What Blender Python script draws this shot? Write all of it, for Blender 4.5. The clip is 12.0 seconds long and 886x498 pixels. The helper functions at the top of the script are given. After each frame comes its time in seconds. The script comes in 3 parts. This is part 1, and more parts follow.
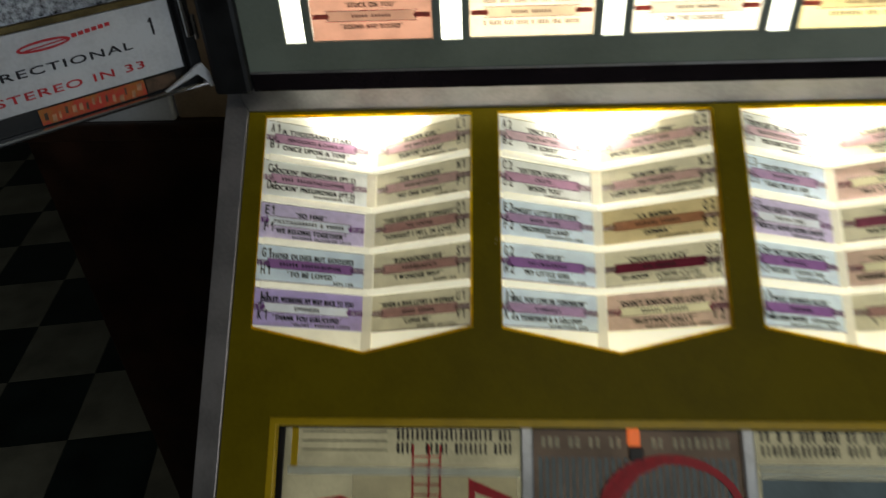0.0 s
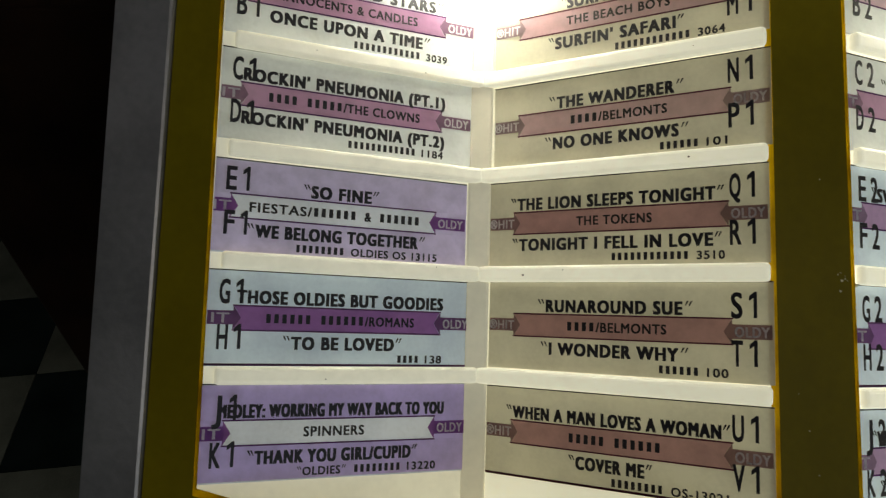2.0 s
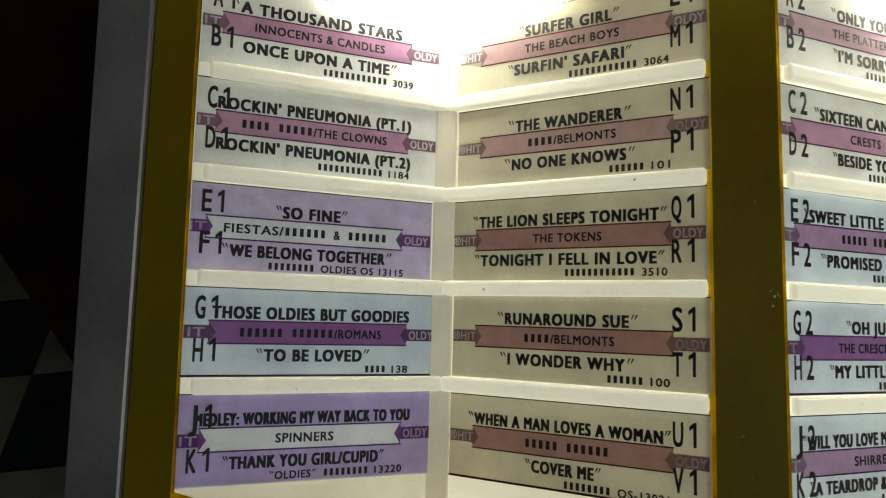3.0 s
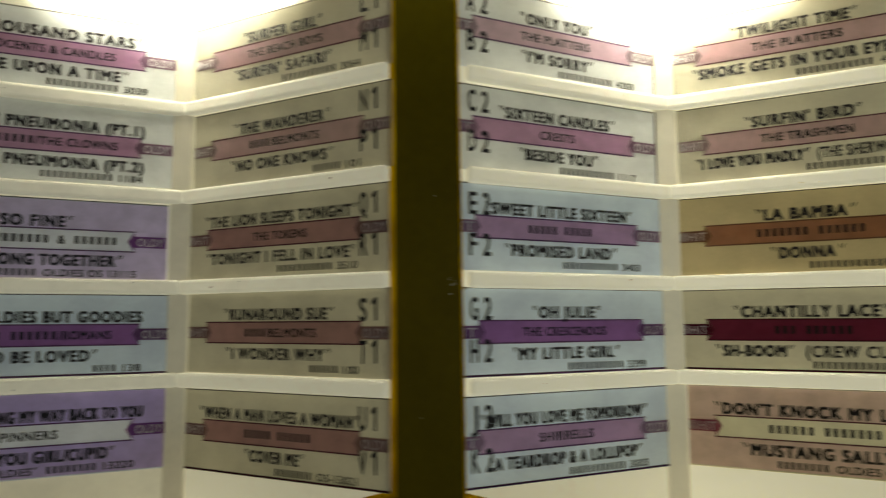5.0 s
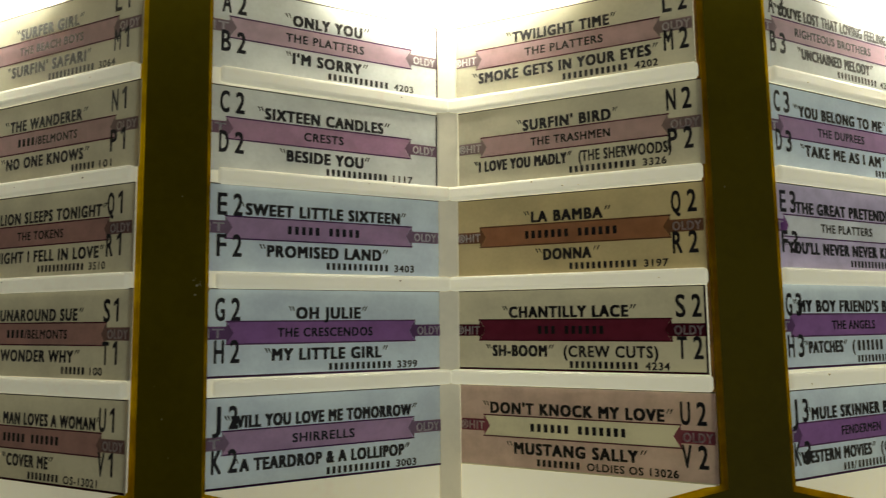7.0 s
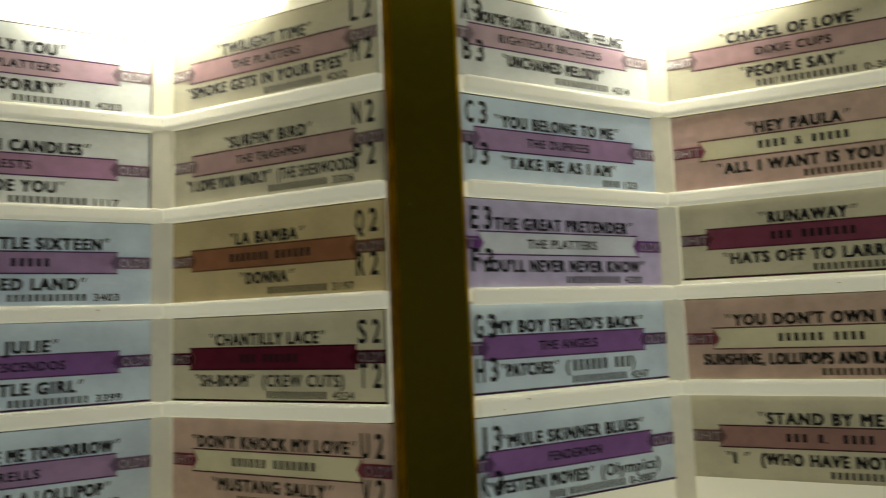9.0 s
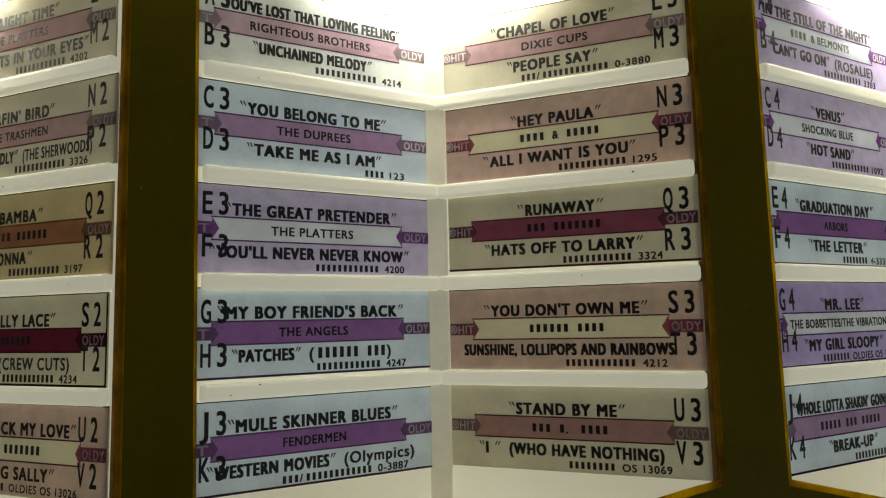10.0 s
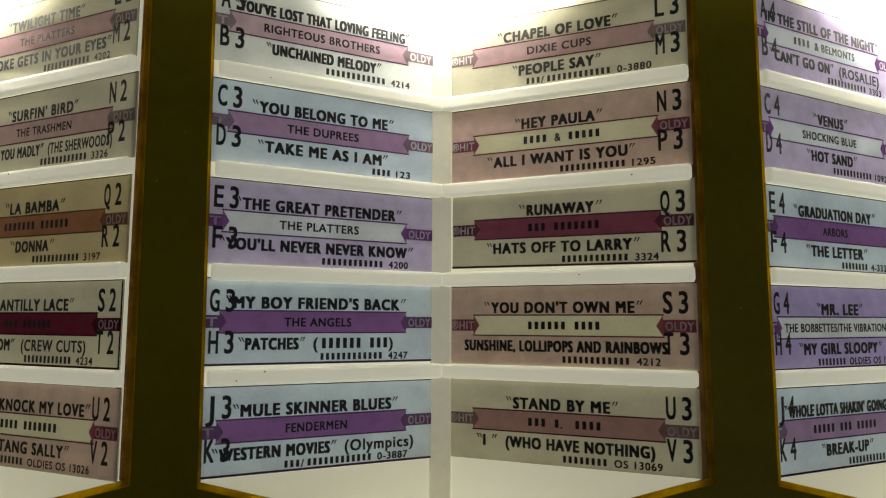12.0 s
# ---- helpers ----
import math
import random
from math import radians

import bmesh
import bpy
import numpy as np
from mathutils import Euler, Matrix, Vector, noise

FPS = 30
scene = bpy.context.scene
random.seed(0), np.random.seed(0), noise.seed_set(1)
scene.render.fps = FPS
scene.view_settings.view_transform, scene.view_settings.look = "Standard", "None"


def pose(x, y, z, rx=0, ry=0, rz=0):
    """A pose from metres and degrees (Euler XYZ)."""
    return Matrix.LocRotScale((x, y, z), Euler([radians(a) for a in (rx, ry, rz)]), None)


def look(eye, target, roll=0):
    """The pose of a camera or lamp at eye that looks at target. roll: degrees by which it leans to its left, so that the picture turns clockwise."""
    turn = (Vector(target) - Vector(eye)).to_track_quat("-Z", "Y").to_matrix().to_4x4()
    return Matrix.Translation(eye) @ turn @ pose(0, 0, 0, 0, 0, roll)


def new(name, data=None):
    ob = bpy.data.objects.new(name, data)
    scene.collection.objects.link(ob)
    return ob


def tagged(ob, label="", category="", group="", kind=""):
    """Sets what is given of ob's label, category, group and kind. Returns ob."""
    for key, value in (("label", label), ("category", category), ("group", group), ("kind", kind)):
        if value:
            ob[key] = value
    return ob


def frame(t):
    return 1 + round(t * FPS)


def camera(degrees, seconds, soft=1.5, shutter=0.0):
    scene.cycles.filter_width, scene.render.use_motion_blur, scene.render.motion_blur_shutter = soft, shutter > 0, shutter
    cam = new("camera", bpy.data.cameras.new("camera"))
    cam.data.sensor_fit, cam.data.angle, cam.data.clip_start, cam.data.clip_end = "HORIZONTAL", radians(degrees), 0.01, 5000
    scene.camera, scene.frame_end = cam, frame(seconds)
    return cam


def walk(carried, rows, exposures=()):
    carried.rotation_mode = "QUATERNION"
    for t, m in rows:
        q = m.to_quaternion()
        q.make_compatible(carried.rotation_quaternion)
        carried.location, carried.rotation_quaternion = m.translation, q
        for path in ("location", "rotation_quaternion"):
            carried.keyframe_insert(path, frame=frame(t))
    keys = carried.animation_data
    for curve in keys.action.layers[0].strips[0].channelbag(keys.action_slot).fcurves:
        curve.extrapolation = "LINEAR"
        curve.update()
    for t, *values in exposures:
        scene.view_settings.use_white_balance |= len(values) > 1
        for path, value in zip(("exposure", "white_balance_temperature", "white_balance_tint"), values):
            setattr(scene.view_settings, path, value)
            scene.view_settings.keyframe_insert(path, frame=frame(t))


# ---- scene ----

# The selection panel of a jukebox leans back by LEAN degrees; its own frame has x to the right, y up along
# the panel and z out of it, with the origin at the top of the first column of title strips.
LEAN, HEIGHT = 50.0, 1.12
PANEL = pose(0, 0, HEIGHT, 90 - LEAN)
BESIDE = PANEL @ pose(0, 0, 0, -90)

cam = camera(65.0, 12.0, soft=1.2, shutter=0.5)
ROWS = [
    (0.0, 0.0813, -0.4374, -0.2075, 14.60, -0.51, 3.61),
    (0.3, 0.0678, -0.3871, -0.1721, 14.64, -3.18, 5.25),
    (0.5, 0.0504, -0.3309, -0.1567, 13.75, -4.05, 4.86),
    (0.7, 0.0250, -0.2742, -0.1315, 10.05, -3.80, 4.43),
    (1.0, -0.0091, -0.1992, -0.1156, 8.06, -2.20, 3.50),
    (1.5, -0.0030, -0.1854, -0.1036, 7.60, -1.87, 4.16),
    (2.0, 0.0012, -0.1756, -0.1003, 5.85, -1.71, 3.45),
    (2.5, 0.0077, -0.1807, -0.0971, 5.66, -1.57, 3.28),
    (4.5, 0.0479, -0.1981, -0.1008, 5.61, -0.63, 2.85),
    (5.0, 0.0877, -0.1935, -0.0977, 5.87, 0.44, 0.82),
    (5.5, 0.1163, -0.1965, -0.0992, 5.77, 0.39, -0.29),
    (6.0, 0.1282, -0.1956, -0.0979, 5.86, 0.61, -0.83),
    (6.5, 0.1376, -0.1949, -0.0983, 5.81, 0.47, -1.47),
    (8.5, 0.2098, -0.1933, -0.0963, 6.48, 1.66, -1.21),
    (9.0, 0.2378, -0.1871, -0.0929, 5.99, 2.16, -1.86),
    (9.5, 0.2799, -0.1874, -0.0947, 5.39, 1.60, -4.33),
    (10.0, 0.3035, -0.1912, -0.0983, 5.89, 1.26, -4.05),
    (10.5, 0.3044, -0.1927, -0.0954, 5.89, 0.43, -4.05),
    (11.0, 0.3038, -0.1936, -0.0964, 5.58, 0.02, -3.52),
    (11.5, 0.3025, -0.1956, -0.0992, 5.87, 0.08, -3.45),
    (12.0, 0.3104, -0.1979, -0.1004, 6.03, -0.24, -2.07),
]
EXPOSURES = [
    (0.0, 1.10, 6650, 7), (0.5, 1.00, 6600, 7), (1.0, 0.98, 6550, 6), (1.5, 0.98, 6600, 6), (2.5, 0.93, 6550, 6), (4.5, 0.54, 6800, 4), (5.0, 0.22, 7000, 4),
    (5.5, 0.07, 7100, 4), (6.5, 0.05, 6900, 4), (8.5, -0.14, 6750, 3), (9.0, -0.20, 6650, 4), (9.5, -0.18, 6550, 5), (10.5, -0.09, 6450, 7), (12.0, -0.07, 6400, 7),
]
walk(cam, [(t, BESIDE @ pose(x, y, z, 90 + pitch, roll, yaw)) for t, x, y, z, pitch, roll, yaw in ROWS], EXPOSURES)

# ---- world and light ----
world = bpy.data.worlds.new("world")
scene.world = world
world.use_nodes = True
world.node_tree.nodes["Background"].inputs[0].default_value = (0.6, 0.75, 1.0, 1)
world.node_tree.nodes["Background"].inputs[1].default_value = 0.05


def lamp(name, m, sx, sy, watts, colour):
    data = bpy.data.lights.new(name, "AREA")
    data.shape, data.size, data.size_y, data.energy, data.color = "RECTANGLE", sx, sy, watts, colour
    ob = new(name, data)
    ob.matrix_world = m
    return ob


# added room light without visible sources: cool from behind right, weak and warm above
lamp("added_cool_light", look((2.0, -2.9, 1.55), (0.0, 0, 1.15)), 1.4, 1.1, 10, (0.76, 0.88, 1.0))
lamp("added_warm_light", look((0.6, -1.2, 2.52), (0.6, -1.2, 0)), 1.1, 0.25, 1.5, (1.0, 0.93, 0.85))
# GLOW: emission given to the holders' plastic in place of backlight through it
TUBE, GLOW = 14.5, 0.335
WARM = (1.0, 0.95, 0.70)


# ---- materials ----
def material(name, colour, rough=0.5, metal=0.0, vary=0.12, scale=40.0, bump=0.0, fine=400.0, glow=0.0, glow_colour=None, coat=0.0, shine=0.5, second=None, translucent=0.0):
    m = bpy.data.materials.new(name)
    m.use_nodes = True
    n, l = m.node_tree.nodes, m.node_tree.links
    b = n["Principled BSDF"]
    b.inputs["Roughness"].default_value, b.inputs["Metallic"].default_value = rough, metal
    b.inputs["Coat Weight"].default_value, b.inputs["Specular IOR Level"].default_value = coat, shine
    co = n.new("ShaderNodeTexCoord")
    info = n.new("ShaderNodeObjectInfo")
    shift = n.new("ShaderNodeVectorMath")
    shift.operation = "MULTIPLY_ADD"
    l.new(info.outputs["Random"], shift.inputs[0])
    shift.inputs[1].default_value = (7, 5, 3)
    l.new(co.outputs["Object"], shift.inputs[2])
    noise_a, noise_b = n.new("ShaderNodeTexNoise"), n.new("ShaderNodeTexNoise")
    for node, s, d in ((noise_a, scale, 5.0), (noise_b, fine, 3.0)):
        l.new(shift.outputs[0], node.inputs["Vector"])
        node.inputs["Scale"].default_value, node.inputs["Detail"].default_value = s, d
    mix = n.new("ShaderNodeMix")
    mix.data_type = "RGBA"
    dark = second or tuple(c * (1 - 2.2 * vary) for c in colour)
    light = tuple(min(1.0, c * (1 + vary)) for c in colour)
    mix.inputs[6].default_value, mix.inputs[7].default_value = (*dark, 1), (*light, 1)
    ramp = n.new("ShaderNodeMapRange")
    ramp.inputs[1].default_value, ramp.inputs[2].default_value = 0.3, 0.62
    add = n.new("ShaderNodeMath")
    add.operation = "MULTIPLY_ADD"
    add.inputs[1].default_value = 0.3
    l.new(noise_b.outputs[0], add.inputs[0])
    sub = n.new("ShaderNodeMath")
    sub.operation = "SUBTRACT"
    sub.inputs[1].default_value = 0.15
    l.new(noise_a.outputs[0], sub.inputs[0])
    l.new(sub.outputs[0], add.inputs[2])
    l.new(add.outputs[0], ramp.inputs[0])
    l.new(ramp.outputs[0], mix.inputs[0])
    l.new(mix.outputs[2], b.inputs["Base Color"])
    rr = n.new("ShaderNodeMapRange")
    rr.inputs[3].default_value, rr.inputs[4].default_value = max(0.02, rough * 0.8), min(1.0, rough * 1.25)
    l.new(noise_a.outputs[0], rr.inputs[0])
    l.new(rr.outputs[0], b.inputs["Roughness"])
    if bump:
        bp = n.new("ShaderNodeBump")
        bp.inputs["Strength"].default_value, bp.inputs["Distance"].default_value = bump, 0.0006
        l.new(noise_b.outputs[0], bp.inputs["Height"])
        l.new(bp.outputs[0], b.inputs["Normal"])
    if translucent:
        tr, mx, out = n.new("ShaderNodeBsdfTranslucent"), n.new("ShaderNodeMixShader"), n["Material Output"]
        l.new(mix.outputs[2], tr.inputs["Color"])
        mx.inputs[0].default_value = translucent
        l.new(b.outputs[0], mx.inputs[1])
        l.new(tr.outputs[0], mx.inputs[2])
        l.new(mx.outputs[0], out.inputs["Surface"])
    if glow:
        b.inputs["Emission Color"].default_value = (*(glow_colour or colour), 1)
        b.inputs["Emission Strength"].default_value = glow
    return m


YELLOW = material("olive_yellow_plastic", (0.192, 0.142, 0.0034), 0.42, vary=0.07, scale=25, bump=0.05, shine=0.1)
YELLOW_EDGE = material("bright_yellow_plastic", (0.62, 0.40, 0.006), 0.35, vary=0.06, scale=60)
RIM_PLASTIC = material("amber_translucent_plastic", (0.97, 0.66, 0.015), 0.35, vary=0.15, scale=90, translucent=0.92)
ALUMINIUM = material("brushed_aluminium", (0.45, 0.43, 0.43), 0.42, 0.85, vary=0.12, scale=30, bump=0.15)
# plastic emits its backlight itself, dimmed towards the first column: factors, wing by wing
GLOW_RUN = (0.47, 0.70, 0.80, 1.0, 1.0, 1.04, 1.0, 1.0)
HOLDER = [material("glowing_milky_plastic", (0.80, 0.77, 0.68), 0.38, vary=0.05, scale=60, glow=GLOW * k, glow_colour=WARM) for k in GLOW_RUN]
# spine: same plastic, with the recess's shade put into duller colour and glow
SPINE = [material("shaded_spine_plastic", (0.66, 0.61, 0.49), 0.45, vary=0.05, scale=60, glow=0.60 * GLOW * k, glow_colour=WARM) for k in GLOW_RUN[::2]]
DIFFUSER = [material("lit_diffuser", (0.9, 0.9, 0.85), 0.5, vary=0.0, glow=TUBE * k, glow_colour=(1.0, 0.96, 0.80)) for k in GLOW_RUN[1::2]]
SLOT = material("lit_slot", (0.9, 0.9, 0.85), 0.5, vary=0.0, glow=1.45, glow_colour=(1.0, 0.98, 0.84))
BLACK_INK = material("black_ink", (0.012, 0.010, 0.016), 0.6, vary=0.1, scale=300)
WHITE_INK = material("white_ink", (0.92, 0.88, 0.90), 0.6, vary=0.05, scale=300, translucent=0.6)
RED_INK = material("red_ink", (0.55, 0.02, 0.03), 0.5, vary=0.08, scale=200)
BLACK_PLASTIC = material("black_plastic", (0.012, 0.012, 0.013), 0.35, vary=0.2, scale=60, bump=0.1)
GREY_GREEN = material("grey_green_paint", (0.20, 0.23, 0.19), 0.4, vary=0.08, scale=20, bump=0.1)
DARK_WOOD = material("dark_brown_wood", (0.030, 0.012, 0.006), 0.4, vary=0.3, scale=18, bump=0.2)
CHROME = material("chrome", (0.75, 0.75, 0.76), 0.12, 1.0, vary=0.05)


# ---- helpers for building ----
def part(name, bm, mat, parent=None, label="", m=None):
    mesh = bpy.data.meshes.new(name)
    bm.normal_update()
    bm.to_mesh(mesh)
    bm.free()
    mesh.materials.append(mat)
    ob = new(name, mesh)
    if parent is not None:
        ob.parent = parent
    if m is not None:
        ob.matrix_basis = m
    if label:
        tagged(ob, label)
    return ob


def empty(name, m, label="", category="", group="", kind=""):
    ob = new(name)
    ob.empty_display_size = 0.05
    ob.matrix_world = m
    return tagged(ob, label, category, group, kind)


def box(lo, hi, bevel=0.0, segments=2, bm=None):
    bm = bm or bmesh.new()
    made = bmesh.ops.create_cube(bm, size=1)["verts"]
    for v in made:
        v.co = [lo[i] + (v.co[i] + 0.5) * (hi[i] - lo[i]) for i in range(3)]
    if bevel:
        edges = {e for v in made for e in v.link_edges}
        bmesh.ops.bevel(bm, geom=list(edges), offset=bevel, segments=segments, affect="EDGES", profile=0.5)
    return bm


def prism(outline, z0, z1, bevel=0.0, bm=None, sheet=False):
    """A plate from an outline in x, y (counter-clockwise), between two heights."""
    bm = bm or bmesh.new()
    low = [bm.verts.new((x, y, z0)) for x, y in outline]
    high = [bm.verts.new((x, y, z1)) for x, y in outline]
    n = len(outline)
    top = bm.faces.new(high)
    if not sheet:
        bm.faces.new(low[::-1])
    for i in range(n):
        bm.faces.new((low[i], low[(i + 1) % n], high[(i + 1) % n], high[i]))
    if bevel:
        bmesh.ops.bevel(bm, geom=list(top.edges), offset=bevel, segments=2, affect="EDGES", profile=0.5)
    return bm


def plate(outlines, z0, z1, bevel=0.0):
    """A plate with holes: the first outline is its rim, the others are cut out. Returns a bmesh."""
    cu = bpy.data.curves.new("plate", "CURVE")
    cu.dimensions, cu.fill_mode, cu.extrude, cu.bevel_depth, cu.bevel_resolution = "2D", "BOTH", (z1 - z0) / 2 - bevel, bevel, 2
    cu.offset = -bevel
    for outline in outlines:
        sp = cu.splines.new("POLY")
        sp.points.add(len(outline) - 1)
        for p, (x, y) in zip(sp.points, outline):
            p.co = (x, y, 0, 1)
        sp.use_cyclic_u = True
    ob = new("plate", cu)
    bpy.context.view_layer.update()
    mesh = bpy.data.meshes.new_from_object(ob.evaluated_get(bpy.context.evaluated_depsgraph_get()))
    bm = bmesh.new()
    bm.from_mesh(mesh)
    bmesh.ops.remove_doubles(bm, verts=bm.verts, dist=0.00002)
    bmesh.ops.translate(bm, verts=bm.verts, vec=(0, 0, (z0 + z1) / 2))
    bpy.data.objects.remove(ob)
    bpy.data.curves.remove(cu)
    bpy.data.meshes.remove(mesh)
    return bm


def rect(x0, y0, x1, y1):
    return [(x0, y0), (x1, y0), (x1, y1), (x0, y1)]


# lettering: every line is set once in the built-in font and then scaled to its cap height and width
LETTERS = {}


def curly(text):
    """Straight double quotes turned into opening and closing ones."""
    out = ""
    for i, ch in enumerate(text):
        out += ch if ch != '"' else "\u201c" if i == 0 or text[i - 1] in " (" else "\u201d"
    return out




# weights of lettering, and the shifted strokes (in cap heights) that make each one heavy
BOLD, CODE, REGULAR, SIGN = "bold", "code", "regular", "sign"
STROKES = {
    BOLD: ((-0.074, -0.040), (0.074, -0.040), (-0.074, 0.042), (0.074, 0.042), (0.0, 0.0)),
    CODE: ((-0.020, -0.022), (0.020, -0.022), (-0.020, 0.022), (0.020, 0.022)),
    REGULAR: ((-0.042, -0.026), (0.042, 0.026), (-0.042, 0.026), (0.042, -0.026)),
    SIGN: ((-0.03, -0.018), (0.03, 0.018), (-0.03, 0.018), (0.03, -0.018)),
}


def set_lines(lines, weight):
    made = []
    for text in lines:
        cu = bpy.data.curves.new("line", "FONT")
        cu.body, cu.size, cu.resolution_u, cu.space_character = text, 1.0, 3, 1.20 if weight == BOLD else 1.14
        made.append((text, new("line", cu)))
    bpy.context.view_layer.update()
    deps = bpy.context.evaluated_depsgraph_get()
    for text, ob in made:
        mesh = bpy.data.meshes.new_from_object(ob.evaluated_get(deps))
        LETTERS[text, weight] = ([tuple(v.co) for v in mesh.vertices], [tuple(p.vertices) for p in mesh.polygons])
        cu = ob.data
        bpy.data.objects.remove(ob)
        bpy.data.curves.remove(cu)
        bpy.data.meshes.remove(mesh)


CAP = 0.72


def runs_of(text):
    """A line split into runs of bars, quote marks, letters and asides, which stand in square brackets here and in round ones in print."""
    runs, aside = [], False
    for i, ch in enumerate(curly(text)):
        aside = aside or ch == "["
        sort = "bar" if ch == "_" else "quote" if ch in "\u201c\u201d" else "aside" if aside else "letter"
        if runs and runs[-1][0] == sort:
            runs[-1][1] += ch
        else:
            runs.append([sort, ch, i])
        aside = aside and ch != "]"
    return [(sort, s.replace("[", "(").replace("]", ")"), i, i + len(s)) for sort, s, i in runs]


def line_bmesh(text, x, y, cap, pitch, z, bold, align="CENTER", squeeze=None, bm=None):
    """A line of lettering; each underscore becomes a plain bar, quotes become thin ticks. x, y: the middle of the line; pitch: width of one character."""
    bm = bm or bmesh.new()
    width = squeeze or pitch * len(text)
    x0 = x - width / 2 if align == "CENTER" else x - width if align == "RIGHT" else x
    step = width / len(text)
    for sort, s, i, j in runs_of(text):
        if sort == "bar":
            for k in range(i, j):
                prism(rect(x0 + (k + 0.22) * step, y - cap * 0.46, x0 + (k + 0.76) * step, y + cap * 0.46), z, z + 0.00004, bm=bm)
            continue
        if sort == "quote":
            lean = 0.09 * cap if s == "\u201d" else -0.09 * cap
            for k in (0.34, 0.68):
                at, thick = x0 + (i + k) * step, 0.075 * cap
                prism([(at - lean - thick * 0.5, y + 0.16 * cap), (at - lean + thick * 0.5, y + 0.16 * cap), (at + lean + thick, y + 0.54 * cap), (at + lean - thick, y + 0.54 * cap)], z, z + 0.00004, bm=bm)
            continue
        if not s.strip():
            continue
        lead = len(s) - len(s.lstrip())
        key = s.strip()
        weight = REGULAR if sort == "aside" else bold
        verts, faces = LETTERS[key, weight]
        lo, hi = min(v[0] for v in verts), max(v[0] for v in verts)
        a, b = x0 + (i + lead) * step + 0.08 * step, x0 + (i + lead + len(key)) * step - 0.08 * step
        if len(key) == 1:
            b = min(b, a + (hi - lo) / CAP * cap)
        for shift, rise in STROKES[weight]:
            vs = [bm.verts.new((a + shift * cap + (v[0] - lo) / (hi - lo) * (b - a), y + (v[1] / CAP - 0.5 + rise) * cap, z + (shift + 0.5 * rise) * 0.0004)) for v in verts]
            for f in faces:
                try:
                    bm.faces.new([vs[k] for k in f])
                except ValueError:
                    pass
    return bm


# ---- the jukebox's selection panel ----
PITCH, STRIP, TALL, COLUMN = 0.0297, 0.0762, 0.0242, 0.1607
DEPTH = 0.0312
jukebox = empty("jukebox", PANEL, "old jukebox with an olive-yellow selection panel in an aluminium frame", "jukebox")


def opening(cx, grow=0.0):
    return [(cx - 0.0709 - 0.4 * grow, 0.0016 + grow), (cx - 0.0698 - 0.4 * grow, -0.1440 - grow), (cx + 0.0024, -0.1600 - grow), (cx + 0.0706 + grow, -0.1432 - grow), (cx + 0.0700 + grow, 0.0016 + grow)]


WIDE = 0.740
RIM = 0.0016
mask = part("mask_panel", plate([rect(-0.0836, -0.40, WIDE - 0.0836, 0.0062), rect(-0.0540, -0.345, WIDE - 0.12, -0.2005)] + [opening(c * COLUMN, RIM) for c in range(4)], -0.0012, 0.0012, 0.0003), YELLOW, jukebox, "olive-yellow plastic mask with pointed openings")
for c in range(4):
    part("opening_rim", plate([opening(c * COLUMN, RIM), opening(c * COLUMN)], 0.0003, 0.0015, 0.0002), RIM_PLASTIC, jukebox, "amber-yellow translucent rim lit from inside")
LINING = material("brown_translucent_plastic", (0.30, 0.15, 0.02), 0.4, vary=0.25, scale=150, translucent=0.5)
for c in range(4):
    part("opening_lining", box((c * COLUMN + 0.0687, -0.1434, -0.006), (c * COLUMN + 0.0703, 0.0010, 0.0009), 0.0002), LINING, jukebox, "brown inner edge of the opening")
part("window_rim", plate([rect(-0.0540, -0.345, WIDE - 0.12, -0.2005), rect(-0.0495, -0.3405, WIDE - 0.1245, -0.2055)], -0.006, 0.0017, 0.0008), YELLOW_EDGE, jukebox, "bright yellow moulded rim")
CHIP = material("chipped_paint", (0.75, 0.66, 0.40), 0.5, vary=0.1, scale=300)
rng = random.Random(4)
for i in range(16):
    x, y, r = (0.0882 + rng.gauss(0, 0.0016), -0.0880 + rng.gauss(0, 0.0012), rng.uniform(0.00012, 0.00035)) if i < 9 else (rng.uniform(0.075, 0.085) + COLUMN * rng.randrange(3), rng.uniform(-0.14, 0), rng.uniform(0.0001, 0.0002))
    part("paint_chip", prism([(x + r * math.cos(k * 1.05) * rng.uniform(0.6, 1.3), y + r * math.sin(k * 1.05) * rng.uniform(0.6, 1.3)) for k in range(6)], 0.0011, 0.00125), CHIP, jukebox)
# aluminium frame round the mask
part("side_rail", prism([(-0.0975, -0.41), (-0.0838, -0.41), (-0.0838, 0.0064), (-0.1000, 0.0330), (-0.1000, 0.0)], -0.012, 0.0024, 0.0010), ALUMINIUM, jukebox, "scuffed aluminium side rail")
part("top_rail", prism([(-0.0838, 0.0064), (WIDE - 0.0836, 0.0064), (WIDE - 0.0836, 0.0330), (-0.1000, 0.0330)], -0.012, 0.0026, 0.0010), ALUMINIUM, jukebox, "scuffed aluminium top rail")

LEFT = math.atan2(DEPTH, 0.0700 - 0.0052)
RIGHT = math.radians(26.5)
# each column's wings sit a little off the middle of its opening
OFFSETS = (0.0012, 0.0, -0.0009, -0.0009)


